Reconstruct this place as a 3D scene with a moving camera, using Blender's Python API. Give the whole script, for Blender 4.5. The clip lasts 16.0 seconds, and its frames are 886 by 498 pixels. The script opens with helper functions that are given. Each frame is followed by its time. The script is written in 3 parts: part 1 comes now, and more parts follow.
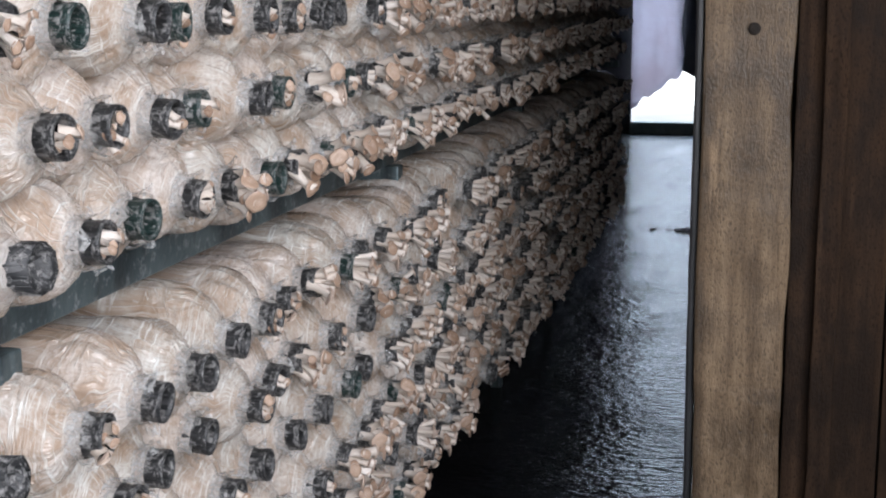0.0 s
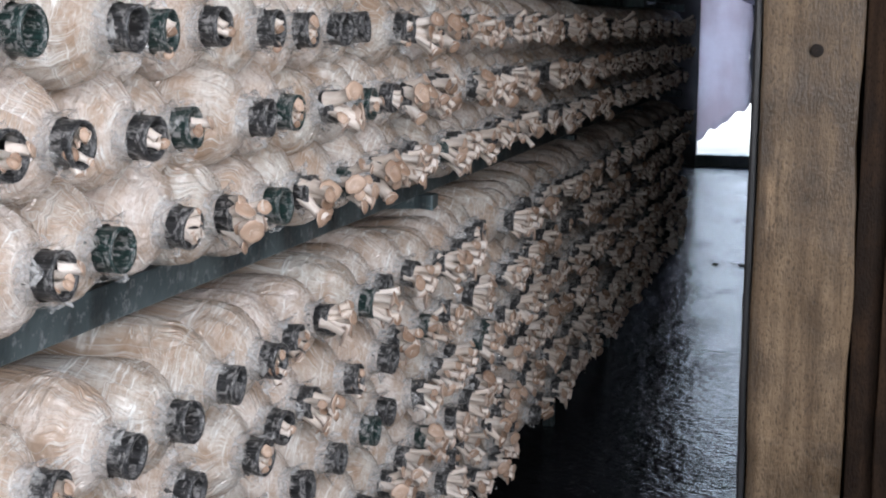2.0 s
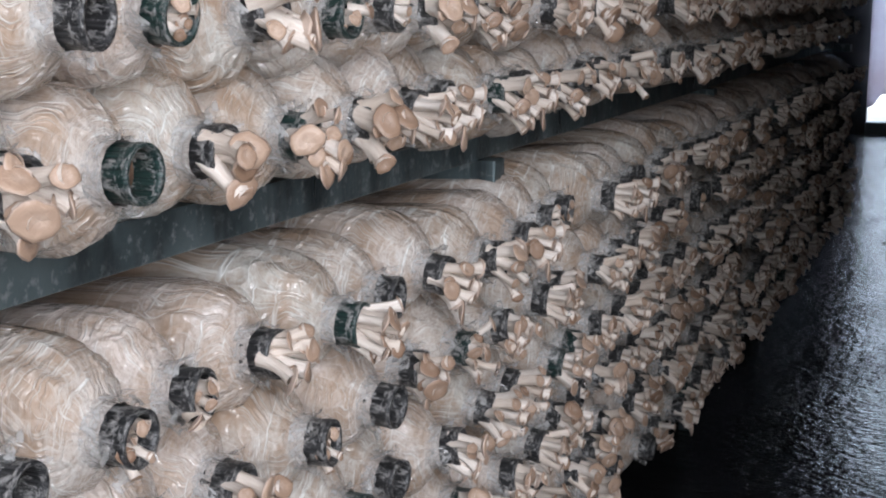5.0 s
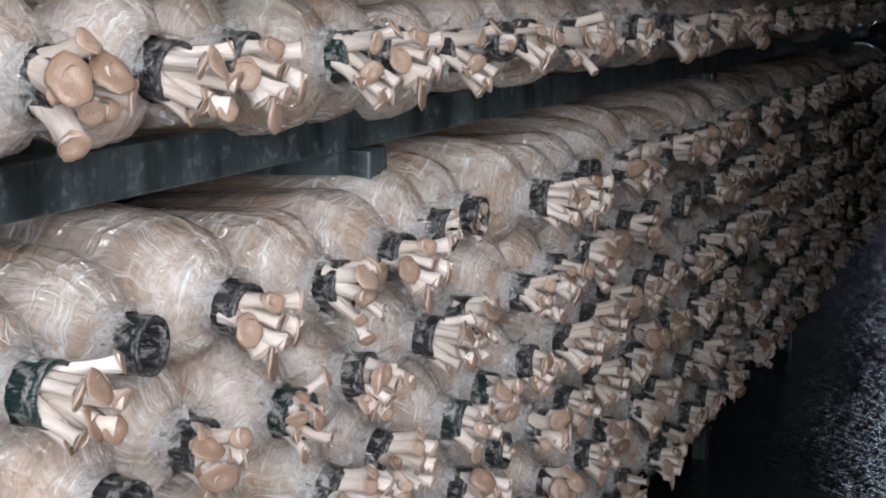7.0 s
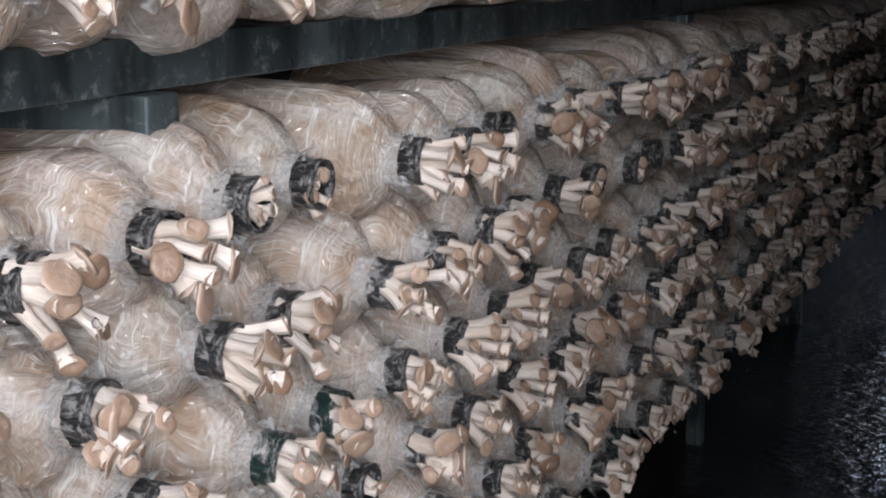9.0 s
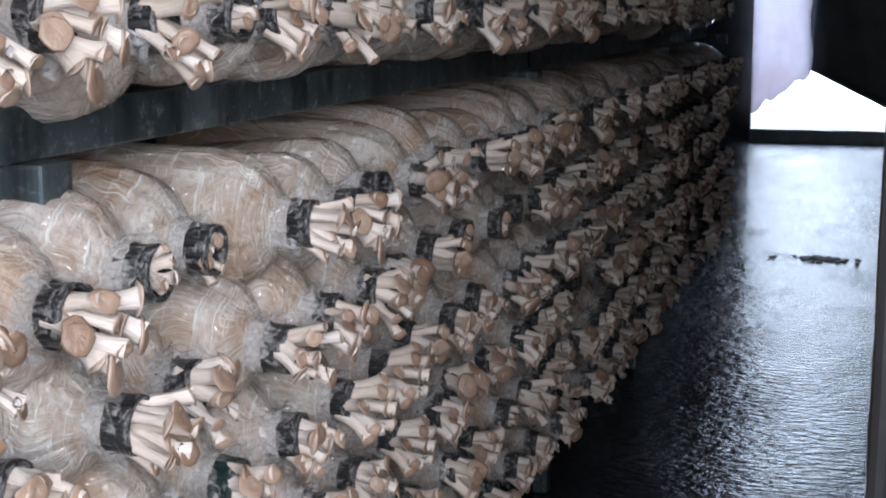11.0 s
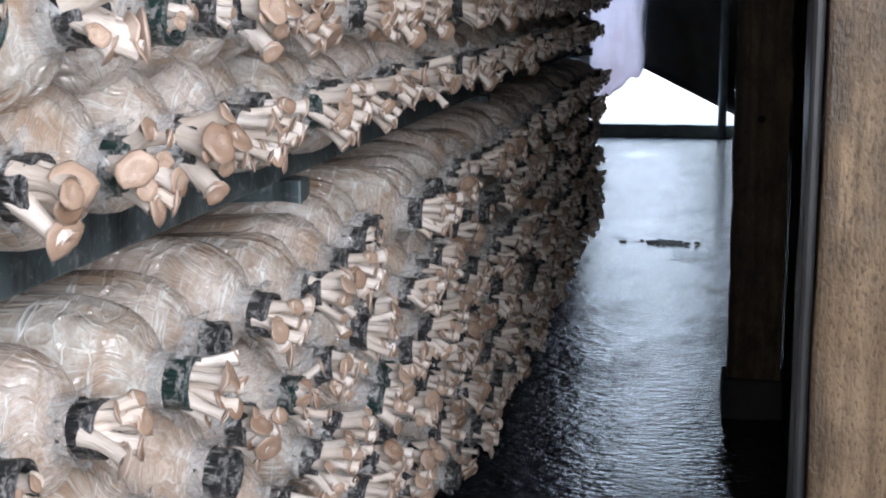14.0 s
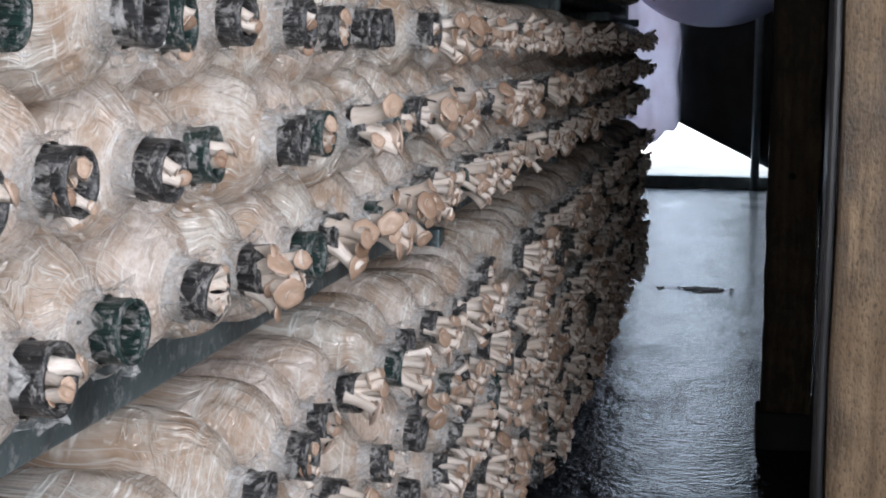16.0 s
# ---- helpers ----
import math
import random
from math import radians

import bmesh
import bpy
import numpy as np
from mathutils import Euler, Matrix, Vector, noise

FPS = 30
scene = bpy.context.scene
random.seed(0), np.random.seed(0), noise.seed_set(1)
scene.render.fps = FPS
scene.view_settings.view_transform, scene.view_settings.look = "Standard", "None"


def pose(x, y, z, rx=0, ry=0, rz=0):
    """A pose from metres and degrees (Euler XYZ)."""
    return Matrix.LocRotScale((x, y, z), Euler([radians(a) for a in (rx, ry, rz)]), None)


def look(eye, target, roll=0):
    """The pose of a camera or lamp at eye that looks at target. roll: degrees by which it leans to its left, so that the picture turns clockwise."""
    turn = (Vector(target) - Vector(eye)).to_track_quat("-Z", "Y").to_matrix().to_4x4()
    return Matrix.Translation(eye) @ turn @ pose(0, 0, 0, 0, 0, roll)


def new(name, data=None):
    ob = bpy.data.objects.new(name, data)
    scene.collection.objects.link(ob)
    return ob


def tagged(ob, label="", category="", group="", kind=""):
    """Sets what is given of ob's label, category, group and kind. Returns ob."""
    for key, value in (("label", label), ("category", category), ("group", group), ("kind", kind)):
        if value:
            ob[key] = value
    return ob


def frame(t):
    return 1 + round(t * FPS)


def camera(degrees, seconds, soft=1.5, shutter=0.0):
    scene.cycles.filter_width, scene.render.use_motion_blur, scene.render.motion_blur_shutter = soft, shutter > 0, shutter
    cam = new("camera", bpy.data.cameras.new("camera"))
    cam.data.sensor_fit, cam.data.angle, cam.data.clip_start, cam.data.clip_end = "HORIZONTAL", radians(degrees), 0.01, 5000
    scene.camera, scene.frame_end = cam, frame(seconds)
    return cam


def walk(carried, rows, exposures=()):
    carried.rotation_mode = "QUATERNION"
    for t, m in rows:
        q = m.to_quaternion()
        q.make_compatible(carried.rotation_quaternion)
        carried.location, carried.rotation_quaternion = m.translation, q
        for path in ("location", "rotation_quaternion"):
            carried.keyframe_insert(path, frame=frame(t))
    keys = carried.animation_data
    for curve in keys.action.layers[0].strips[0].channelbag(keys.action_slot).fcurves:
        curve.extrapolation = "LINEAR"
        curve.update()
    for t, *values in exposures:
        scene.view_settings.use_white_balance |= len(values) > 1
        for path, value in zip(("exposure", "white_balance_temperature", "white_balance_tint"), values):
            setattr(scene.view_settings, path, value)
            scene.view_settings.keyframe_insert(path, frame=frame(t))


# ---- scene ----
cam = camera(35, 16.0, soft=2.0)
PATH = [
    (0, (0.529, -1.184, 1.455), (0.316, -0.224, 1.276), -0.11),
    (0.5, (0.536, -1.190, 1.456), (0.327, -0.226, 1.296), -0.06),
    (1, (0.537, -1.185, 1.441), (0.314, -0.220, 1.298), 0.04),
    (1.5, (0.541, -1.114, 1.450), (0.304, -0.157, 1.286), 0.13),
    (2, (0.541, -1.024, 1.435), (0.282, -0.071, 1.277), 0.32),
    (2.5, (0.540, -0.912, 1.428), (0.266, 0.038, 1.278), 0.26),
    (3, (0.486, -0.758, 1.407), (0.209, 0.192, 1.265), 0.25),
    (3.5, (0.476, -0.644, 1.394), (0.195, 0.302, 1.229), 0.18),
    (6, (0.485, -0.185, 1.328), (0.085, 0.713, 1.148), 0.09),
    (6.5, (0.486, -0.062, 1.313), (0.090, 0.839, 1.136), -0.01),
    (7, (0.485, 0.056, 1.297), (0.090, 0.957, 1.118), -0.07),
    (7.5, (0.486, 0.177, 1.271), (0.104, 1.082, 1.084), -0.14),
    (8, (0.486, 0.235, 1.258), (0.113, 1.142, 1.063), -0.17),
    (8.5, (0.486, 0.325, 1.247), (0.092, 1.222, 1.047), -0.22),
    (9, (0.486, 0.417, 1.250), (0.075, 1.305, 1.044), -0.21),
    (9.5, (0.486, 0.441, 1.252), (0.095, 1.341, 1.057), -0.21),
    (12, (0.403, 0.276, 1.268), (0.171, 1.235, 1.103), -0.31),
    (12.5, (0.401, 0.169, 1.281), (0.190, 1.133, 1.118), -0.28),
    (13, (0.396, 0.004, 1.312), (0.180, 0.967, 1.153), -0.07),
    (13.5, (0.377, -0.170, 1.335), (0.156, 0.790, 1.162), -0.15),
    (14, (0.344, -0.264, 1.350), (0.166, 0.704, 1.174), -0.23),
    (14.5, (0.330, -0.412, 1.374), (0.135, 0.556, 1.218), 0.00),
    (15, (0.317, -0.533, 1.393), (0.084, 0.429, 1.253), 0.15),
    (15.5, (0.325, -0.631, 1.401), (0.118, 0.338, 1.264), 0.09),
    (16, (0.325, -0.736, 1.413), (0.125, 0.234, 1.270), 0.13),
]
walk(cam, [(t, look(eye, target, roll)) for t, eye, target, roll in PATH],
     exposures=[(0, 0.42, 6450, 9), (3.5, 0.45, 6400, 9), (6, 0.72, 6400, 9), (9.5, 1.25, 6550, 10), (12, 1.15, 6150, 10), (14, 0.85, 6350, 9), (16, 0.35, 6450, 9)])

# ---- world, light, exposure ----
world = bpy.data.worlds.new("overcast_sky")
scene.world = world
world.use_nodes = True
wn = world.node_tree
sky = wn.nodes.new("ShaderNodeTexSky")
sky.sky_type, sky.sun_disc = "NISHITA", False
sky.sun_elevation, sky.sun_rotation = radians(50), radians(200)
wn.links.new(sky.outputs[0], wn.nodes["Background"].inputs[0])
wn.nodes["Background"].inputs[1].default_value = 0.08
sun = new("sun", bpy.data.lights.new("sun", "SUN"))
sun.data.energy, sun.data.angle, sun.data.color = 1.0, radians(15), (1, 0.97, 0.93)
sun.matrix_basis = look((0, 0, 9), (1.5, 4.5, 0))


def area_lamp(name, eye, target, w, h, watts, color):
    lamp = new(name, bpy.data.lights.new(name, "AREA"))
    lamp.data.shape, lamp.data.size, lamp.data.size_y = "RECTANGLE", w, h
    lamp.data.energy, lamp.data.color = watts, color
    lamp.matrix_basis = look(eye, target)
    return lamp


# daylight in the doorway behind the walker, and in the far doorway
area_lamp("door_daylight_near", (0.50, -1.98, 1.75), (0.2, 1.0, 1.25), 1.3, 1.5, 15, (0.93, 0.935, 1.0))
area_lamp("side_daylight", (1.6, -1.10, 1.95), (-0.2, 0.6, 1.25), 1.7, 2.0, 54, (0.94, 0.935, 1.0))
area_lamp("door_daylight_far", (0.2, 14.8, 1.75), (0.2, 8.0, 0.9), 3.4, 3.9, 95, (0.50, 0.69, 1.0))

# ---- materials ----


class Nodes:
    """A small helper round a material's node tree."""

    def __init__(self, name, rough=0.5, metal=0.0, spec=0.5, coat=0.0):
        self.mat = bpy.data.materials.new(name)
        self.mat.use_nodes = True
        self.t = self.mat.node_tree
        self.bsdf = self.t.nodes["Principled BSDF"]
        self.put("Roughness", rough), self.put("Metallic", metal), self.put("Specular IOR Level", spec), self.put("Coat Weight", coat)

    def put(self, socket, value):
        s = self.bsdf.inputs[socket]
        if hasattr(value, "is_output"):
            self.t.links.new(value, s)
        else:
            s.default_value = value

    def link(self, a, b):
        self.t.links.new(a, b)

    def add(self, kind, **inputs):
        n = self.t.nodes.new(kind)
        for k, v in inputs.items():
            s = n.inputs[k.replace("_", " ")]
            if hasattr(v, "is_output"):
                self.t.links.new(v, s)
            else:
                s.default_value = v
        return n

    def coords(self, kind="Object", scale=(1, 1, 1)):
        c = self.t.nodes.new("ShaderNodeTexCoord")
        m = self.t.nodes.new("ShaderNodeMapping")
        self.t.links.new(c.outputs[kind], m.inputs[0])
        m.inputs["Scale"].default_value = scale
        return m.outputs[0]

    def noise(self, vec, scale, detail=3, rough=0.55):
        n = self.add("ShaderNodeTexNoise", Vector=vec, Scale=scale, Detail=detail, Roughness=rough)
        return n.outputs["Fac"]

    def ramp(self, fac, *stops):
        n = self.t.nodes.new("ShaderNodeValToRGB")
        self.t.links.new(fac, n.inputs[0])
        e = n.color_ramp.elements
        while len(e) < len(stops):
            e.new(0.5)
        for k, (p, c) in enumerate(stops):
            e[k].position = p
            e[k].color = (*c, 1) if isinstance(c, tuple) else (c, c, c, 1)
        return n.outputs["Color"]

    def mix(self, fac, a, b, mode="MIX"):
        n = self.t.nodes.new("ShaderNodeMix")
        n.data_type, n.blend_type = "RGBA", mode
        for s, v in ((n.inputs["Factor"], fac), (n.inputs[6], a), (n.inputs[7], b)):
            if hasattr(v, "is_output"):
                self.t.links.new(v, s)
            else:
                s.default_value = (*v, 1) if isinstance(v, tuple) else v
        return n.outputs[2]

    def math(self, op, a, b=0.0):
        n = self.t.nodes.new("ShaderNodeMath")
        n.operation = op
        for s, v in ((n.inputs[0], a), (n.inputs[1], b)):
            if hasattr(v, "is_output"):
                self.t.links.new(v, s)
            else:
                s.default_value = v
        return n.outputs[0]

    def bump(self, height, strength=0.4, distance=0.002):
        n = self.add("ShaderNodeBump", Height=height, Strength=strength, Distance=distance)
        self.t.links.new(n.outputs[0], self.bsdf.inputs["Normal"])
        return n

    def luck(self):
        """A number of its own for each thing and each joined piece."""
        o = self.t.nodes.new("ShaderNodeObjectInfo").outputs["Random"]
        g = self.t.nodes.new("ShaderNodeNewGeometry").outputs["Random Per Island"]
        return self.math("FRACT", self.math("ADD", o, g))


def shifted(n, vec, luck, by=37.0):
    """The vector moved by the piece's own number, so that no two pieces look alike."""
    k = n.add("ShaderNodeCombineXYZ", X=n.math("MULTIPLY", luck, by), Y=n.math("MULTIPLY", luck, by * 1.7), Z=n.math("MULTIPLY", luck, by * 0.6))
    a = n.t.nodes.new("ShaderNodeVectorMath")
    a.operation = "ADD"
    n.link(vec, a.inputs[0])
    n.link(k.outputs[0], a.inputs[1])
    return a.outputs[0]


def bag_material():
    """Wrinkled clear film over sawdust grown through with white mycelium. UV: once round, and along the bag."""
    n = Nodes("mushroom_bag_film", rough=0.5, spec=0.35, coat=1.0)
    luck = n.luck()

    def at(u, v):
        return shifted(n, n.coords("UV", (u, v, 1)), luck)

    blotch = n.noise(at(3.2, 3.0), 1.5, 4, 0.62)
    crumbs = n.noise(at(26, 22), 2.0, 4, 0.75)
    tan = n.mix(luck, (0.31, 0.215, 0.145), (0.47, 0.355, 0.27))
    pale = n.mix(luck, (0.60, 0.58, 0.53), (0.68, 0.61, 0.56))
    col = n.mix(n.ramp(blotch, (0.38, 0.0), (0.62, 1.0)), tan, pale)
    col = n.mix(n.ramp(crumbs, (0.36, 0.5), (0.58, 0.0)), col, (0.33, 0.225, 0.155))
    # folds of the film: fans of thin lines that run to the neck, with slanting and hooping ones between them
    warp = n.noise(at(1.6, 2.2), 1.3, 2)
    warp_b = n.noise(at(2.0, 1.7), 1.7, 2)
    bent = n.t.nodes.new("ShaderNodeVectorMath")
    bent.operation = "ADD"
    n.link(at(1, 1), bent.inputs[0])
    n.link(n.add("ShaderNodeCombineXYZ", X=n.math("MULTIPLY", warp, 0.34), Y=n.math("MULTIPLY", warp_b, 0.30)).outputs[0], bent.inputs[1])

    def lines(u, v, width, turn=0.0):
        m = n.t.nodes.new("ShaderNodeMapping")
        m.inputs["Rotation"].default_value = (0, 0, turn)
        m.inputs["Scale"].default_value = (u, v, 1)
        n.link(bent.outputs[0], m.inputs[0])
        k = n.noise(m.outputs[0], 1.0, 1.5, 0.5)
        return k, n.ramp(k, (0.5 - width, 0.0), (0.5, 1.0), (0.5 + width, 0.0))

    k1, along = lines(46, 1.9, 0.026)
    k2, hoop = lines(4.4, 38, 0.022, radians(14))
    k3, slant = lines(5.0, 44, 0.022, radians(48))
    zone = n.noise(at(3.4, 3.0), 1.2, 2)
    gate_a = n.ramp(zone, (0.42, 1.0), (0.54, 0.35))
    gate_b = n.ramp(zone, (0.47, 0.0), (0.53, 0.9), (0.58, 0.0))
    gate_c = n.ramp(zone, (0.55, 0.0), (0.63, 1.0))
    folds = n.math("MAXIMUM", n.math("MULTIPLY", along, gate_a), n.math("MAXIMUM", n.math("MULTIPLY", hoop, gate_b), n.math("MULTIPLY", slant, gate_c)))
    relief = n.math("ADD", n.math("MULTIPLY", k1, gate_a), n.math("ADD", n.math("MULTIPLY", k2, gate_b), n.math("MULTIPLY", k3, gate_c)))
    streak = n.noise(shifted(n, n.coords("UV", (2.2, 26, 1)), luck, 19.0), 1.0, 2.5, 0.6)
    taut = n.math("MULTIPLY", n.ramp(streak, (0.60, 0.0), (0.64, 1.0), (0.68, 0.0)), n.ramp(blotch, (0.40, 0.2), (0.55, 0.9)))
    # Folds and taut streaks are coloured near white, with the film's glints painted in.
    col = n.mix(n.math("MULTIPLY", n.math("MAXIMUM", n.math("MULTIPLY", folds, 0.62), taut), 0.9), col, (0.90, 0.92, 0.89))
    folds = n.math("MAXIMUM", folds, taut)
    # the film alone, gathered to the neck, is clear and grey
    sep = n.add("ShaderNodeSeparateXYZ", Vector=n.coords("UV"))
    near_neck = n.ramp(sep.outputs[1], (0.80, 0.0), (0.95, 1.0))
    col = n.mix(n.math("MULTIPLY", near_neck, 0.55), col, (0.44, 0.425, 0.415))
    n.put("Base Color", col)
    n.put("Coat Roughness", n.ramp(crumbs, (0.3, 0.03), (0.75, 0.10)))
    n.put("Coat IOR", 1.75)
    relief = n.math("ADD", n.math("MULTIPLY", folds, 0.35), n.math("MULTIPLY", relief, 1.5))
    skin = n.add("ShaderNodeBump", Height=relief, Strength=1.0, Distance=0.013)
    n.link(skin.outputs[0], n.bsdf.inputs["Coat Normal"])
    n.bump(n.math("ADD", n.math("MULTIPLY", relief, 0.4), n.math("MULTIPLY", crumbs, 0.25)), 0.8, 0.005)
    return n.mat


def ring_material(name, dark, light):
    n = Nodes(name, rough=0.28, spec=0.5)
    luck = n.luck()
    ribs = n.noise(shifted(n, n.coords("UV", (60, 2, 1)), luck), 1.0, 2)
    film = n.ramp(n.noise(shifted(n, n.coords("UV", (9, 5, 1)), luck), 1.8, 4, 0.7), (0.50, 0.0), (0.62, 1.0))
    base = n.mix(n.ramp(ribs, (0.4, 0.0), (0.65, 1.0)), dark, light)
    # Pale specks are bits of wrapped film, with wet highlights painted in too.
    n.put("Base Color", n.mix(n.math("MULTIPLY", film, 0.65), base, (0.40, 0.39, 0.38)))
    n.bump(n.math("ADD", ribs, film), 0.7, 0.0015)
    return n.mat


def stem_material():
    n = Nodes("mushroom_stem", rough=0.5, spec=0.35)
    luck = n.luck()
    grain = n.noise(shifted(n, n.coords("UV", (14, 2, 1)), luck), 1.5, 3)
    col = n.mix(luck, (0.66, 0.57, 0.49), (0.81, 0.75, 0.69))
    n.put("Base Color", n.mix(n.ramp(grain, (0.33, 0.42), (0.6, 0.0)), col, (0.52, 0.40, 0.32)))
    n.bump(grain, 0.6, 0.002)
    return n.mat


def cap_material():
    n = Nodes("mushroom_cap", rough=0.33, spec=0.45)
    luck = n.luck()
    sep = n.add("ShaderNodeSeparateXYZ", Vector=n.coords("UV"))
    blot = n.noise(shifted(n, n.coords("UV", (3, 3, 1)), luck), 1.5, 3)
    mid = n.mix(luck, (0.25, 0.155, 0.10), (0.52, 0.375, 0.28))
    col = n.mix(n.ramp(sep.outputs[1], (0.0, 0.35), (0.22, 0.05), (0.50, 0.0), (0.68, 0.85)), mid, (0.68, 0.555, 0.47))
    n.put("Base Color", n.mix(n.ramp(blot, (0.4, 0.3), (0.65, 0.0)), col, (0.24, 0.145, 0.10)))
    rays = n.noise(shifted(n, n.coords("UV", (34, 1.5, 1)), luck), 1.0, 2)
    n.bump(n.math("ADD", blot, n.math("MULTIPLY", rays, 0.5)), 0.5, 0.002)
    return n.mat


def steel_material():
    n = Nodes("galvanised_steel", rough=0.42, metal=0.55, spec=0.5)
    v = n.coords("Object")
    big = n.noise(v, 9, 4)
    runs = n.noise(n.coords("Object", (30, 22, 5)), 1.0, 3)
    col = n.mix(n.ramp(big, (0.35, 0.0), (0.65, 1.0)), (0.055, 0.078, 0.086), (0.15, 0.195, 0.205))
    n.put("Base Color", n.mix(n.ramp(runs, (0.5, 0.0), (0.62, 0.8)), n.mix(n.ramp(n.noise(v, 75, 3, 0.7), (0.55, 0.0), (0.68, 0.9)), col, (0.30, 0.33, 0.34)), (0.04, 0.05, 0.055)))
    n.put("Roughness", n.ramp(runs, (0.4, 0.5), (0.7, 0.25)))
    n.bump(n.math("ADD", runs, n.noise(v, 130, 3)), 0.5, 0.0015)
    return n.mat


def wood_material(name, pale, dark, rough=0.5, spec=0.4):
    n = Nodes(name, rough=rough, spec=spec)
    grain = n.noise(n.coords("Object", (42, 42, 2.2)), 1.0, 5, 0.65)
    blot = n.noise(n.coords("Object", (11, 11, 5.5)), 1.0, 5, 0.68)
    pits = n.noise(n.coords("Object", (330, 330, 150)), 1.0, 3)
    col = n.mix(n.ramp(grain, (0.32, 0.0), (0.62, 1.0)), dark, pale)
    col = n.mix(n.ramp(blot, (0.40, 0.85), (0.60, 0.0)), col, tuple(c * 0.5 for c in dark))
    scuff = n.noise(n.coords("Object", (16, 16, 1.6)), 1.0, 5, 0.7)
    col = n.mix(n.ramp(scuff, (0.60, 0.0), (0.70, 0.55)), col, tuple(min(0.6, c * 1.9) for c in pale))
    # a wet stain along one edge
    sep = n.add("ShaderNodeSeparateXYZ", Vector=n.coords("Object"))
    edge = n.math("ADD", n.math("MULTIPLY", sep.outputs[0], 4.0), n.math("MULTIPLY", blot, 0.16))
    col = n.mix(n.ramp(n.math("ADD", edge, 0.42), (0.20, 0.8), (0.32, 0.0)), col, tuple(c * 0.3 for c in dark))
    n.put("Base Color", n.mix(n.ramp(pits, (0.32, 0.7), (0.46, 0.0)), col, tuple(c * 0.3 for c in dark)))
    n.put("Roughness", n.ramp(blot, (0.35, rough * 0.56), (0.65, rough + 0.15)))
    n.bump(n.math("ADD", grain, n.math("MULTIPLY", pits, 0.8)), 0.6, 0.004)
    return n.mat


def floor_material():
    n = Nodes("wet_concrete", rough=0.1, spec=0.55)
    v = n.coords("Object")
    big = n.noise(v, 1.1, 4)
    patch = n.noise(n.coords("Object", (1, 0.45, 1)), 3.6, 4, 0.55)
    swell = n.noise(n.coords("Object", (1.0, 0.8, 1)), 9, 4, 0.6)
    rip = n.noise(n.coords("Object", (0.55, 1.25, 1)), 34, 3, 0.6)
    grit = n.noise(v, 170, 2)
    col = n.mix(n.ramp(big, (0.35, 0.0), (0.65, 1.0)), (0.020, 0.021, 0.024), (0.055, 0.055, 0.06))
    n.put("Base Color", n.mix(n.ramp(patch, (0.40, 0.0), (0.80, 0.7)), col, (0.016, 0.015, 0.015)))
    n.put("Roughness", n.ramp(patch, (0.30, 0.07), (0.5, 0.13), (0.75, 0.26)))
    rough_part = n.ramp(patch, (0.32, 0.0), (0.72, 1.0))
    h = n.math("ADD", n.math("MULTIPLY", swell, 0.06), n.math("ADD", n.math("MULTIPLY", n.math("MULTIPLY", rip, 1.0), n.math("ADD", rough_part, 0.5)), n.math("MULTIPLY", n.noise(n.coords("Object", (1.0, 0.9, 1)), 17, 3, 0.6), 0.1)))
    n.bump(n.math("ADD", h, n.math("MULTIPLY", grit, 0.04)), 0.9, 0.015)
    return n.mat


def plain_material(name, a, b, scale=6, rough=0.6, bump=0.3):
    n = Nodes(name, rough=rough)
    k = n.noise(n.coords("Object"), scale, 5, 0.6)
    n.put("Base Color", n.mix(n.ramp(k, (0.35, 0.0), (0.65, 1.0)), a, b))
    n.bump(n.noise(n.coords("Object"), scale * 9, 3), bump, 0.003)
    return n.mat


def sheet_material(name, a, b, through_part, rough=0.35):
    """Hanging plastic: part of the daylight comes through it."""
    n = Nodes(name, rough=rough)
    k = n.noise(n.coords("Object"), 3.0, 4)
    col = n.mix(n.ramp(k, (0.35, 0.0), (0.65, 1.0)), a, b)
    n.put("Base Color", col)
    tr = n.add("ShaderNodeBsdfTranslucent", Color=col)
    m = n.t.nodes.new("ShaderNodeMixShader")
    m.inputs[0].default_value = through_part
    n.link(n.bsdf.outputs[0], m.inputs[1])
    n.link(tr.outputs[0], m.inputs[2])
    n.link(m.outputs[0], n.t.nodes["Material Output"].inputs[0])
    return n.mat


M_BAG = bag_material()
M_RING = ring_material("black_neck_ring", (0.012, 0.013, 0.014), (0.05, 0.05, 0.052))
M_RING_GREEN = ring_material("green_neck_ring", (0.008, 0.020, 0.019), (0.02, 0.045, 0.041))
_f = Nodes("loose_clear_film", rough=0.12, spec=0.6, coat=0.5)
_fk = _f.noise(_f.coords("UV", (22, 3, 1)), 1.0, 3)
_f.put("Base Color", (0.62, 0.62, 0.61, 1)), _f.put("Alpha", _f.ramp(_fk, (0.42, 0.06), (0.62, 0.62))), _f.bump(_fk, 0.8, 0.003)
M_FRILL = _f.mat
_d = Nodes("water_drop", rough=0.02, spec=0.6)
_d.put("Base Color", (0.95, 0.97, 1.0, 1)), _d.put("Transmission Weight", 1.0), _d.put("IOR", 1.33)
M_DROP = _d.mat
M_PLUG = plain_material("substrate_in_neck", (0.09, 0.045, 0.028), (0.22, 0.13, 0.08), 90, 0.7)
M_STEM = stem_material()
M_CAP = cap_material()
M_STEEL = steel_material()
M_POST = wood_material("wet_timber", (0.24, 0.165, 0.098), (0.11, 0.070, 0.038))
M_BOARD = wood_material("old_plywood", (0.055, 0.032, 0.019), (0.024, 0.014, 0.009), 0.8, 0.12)
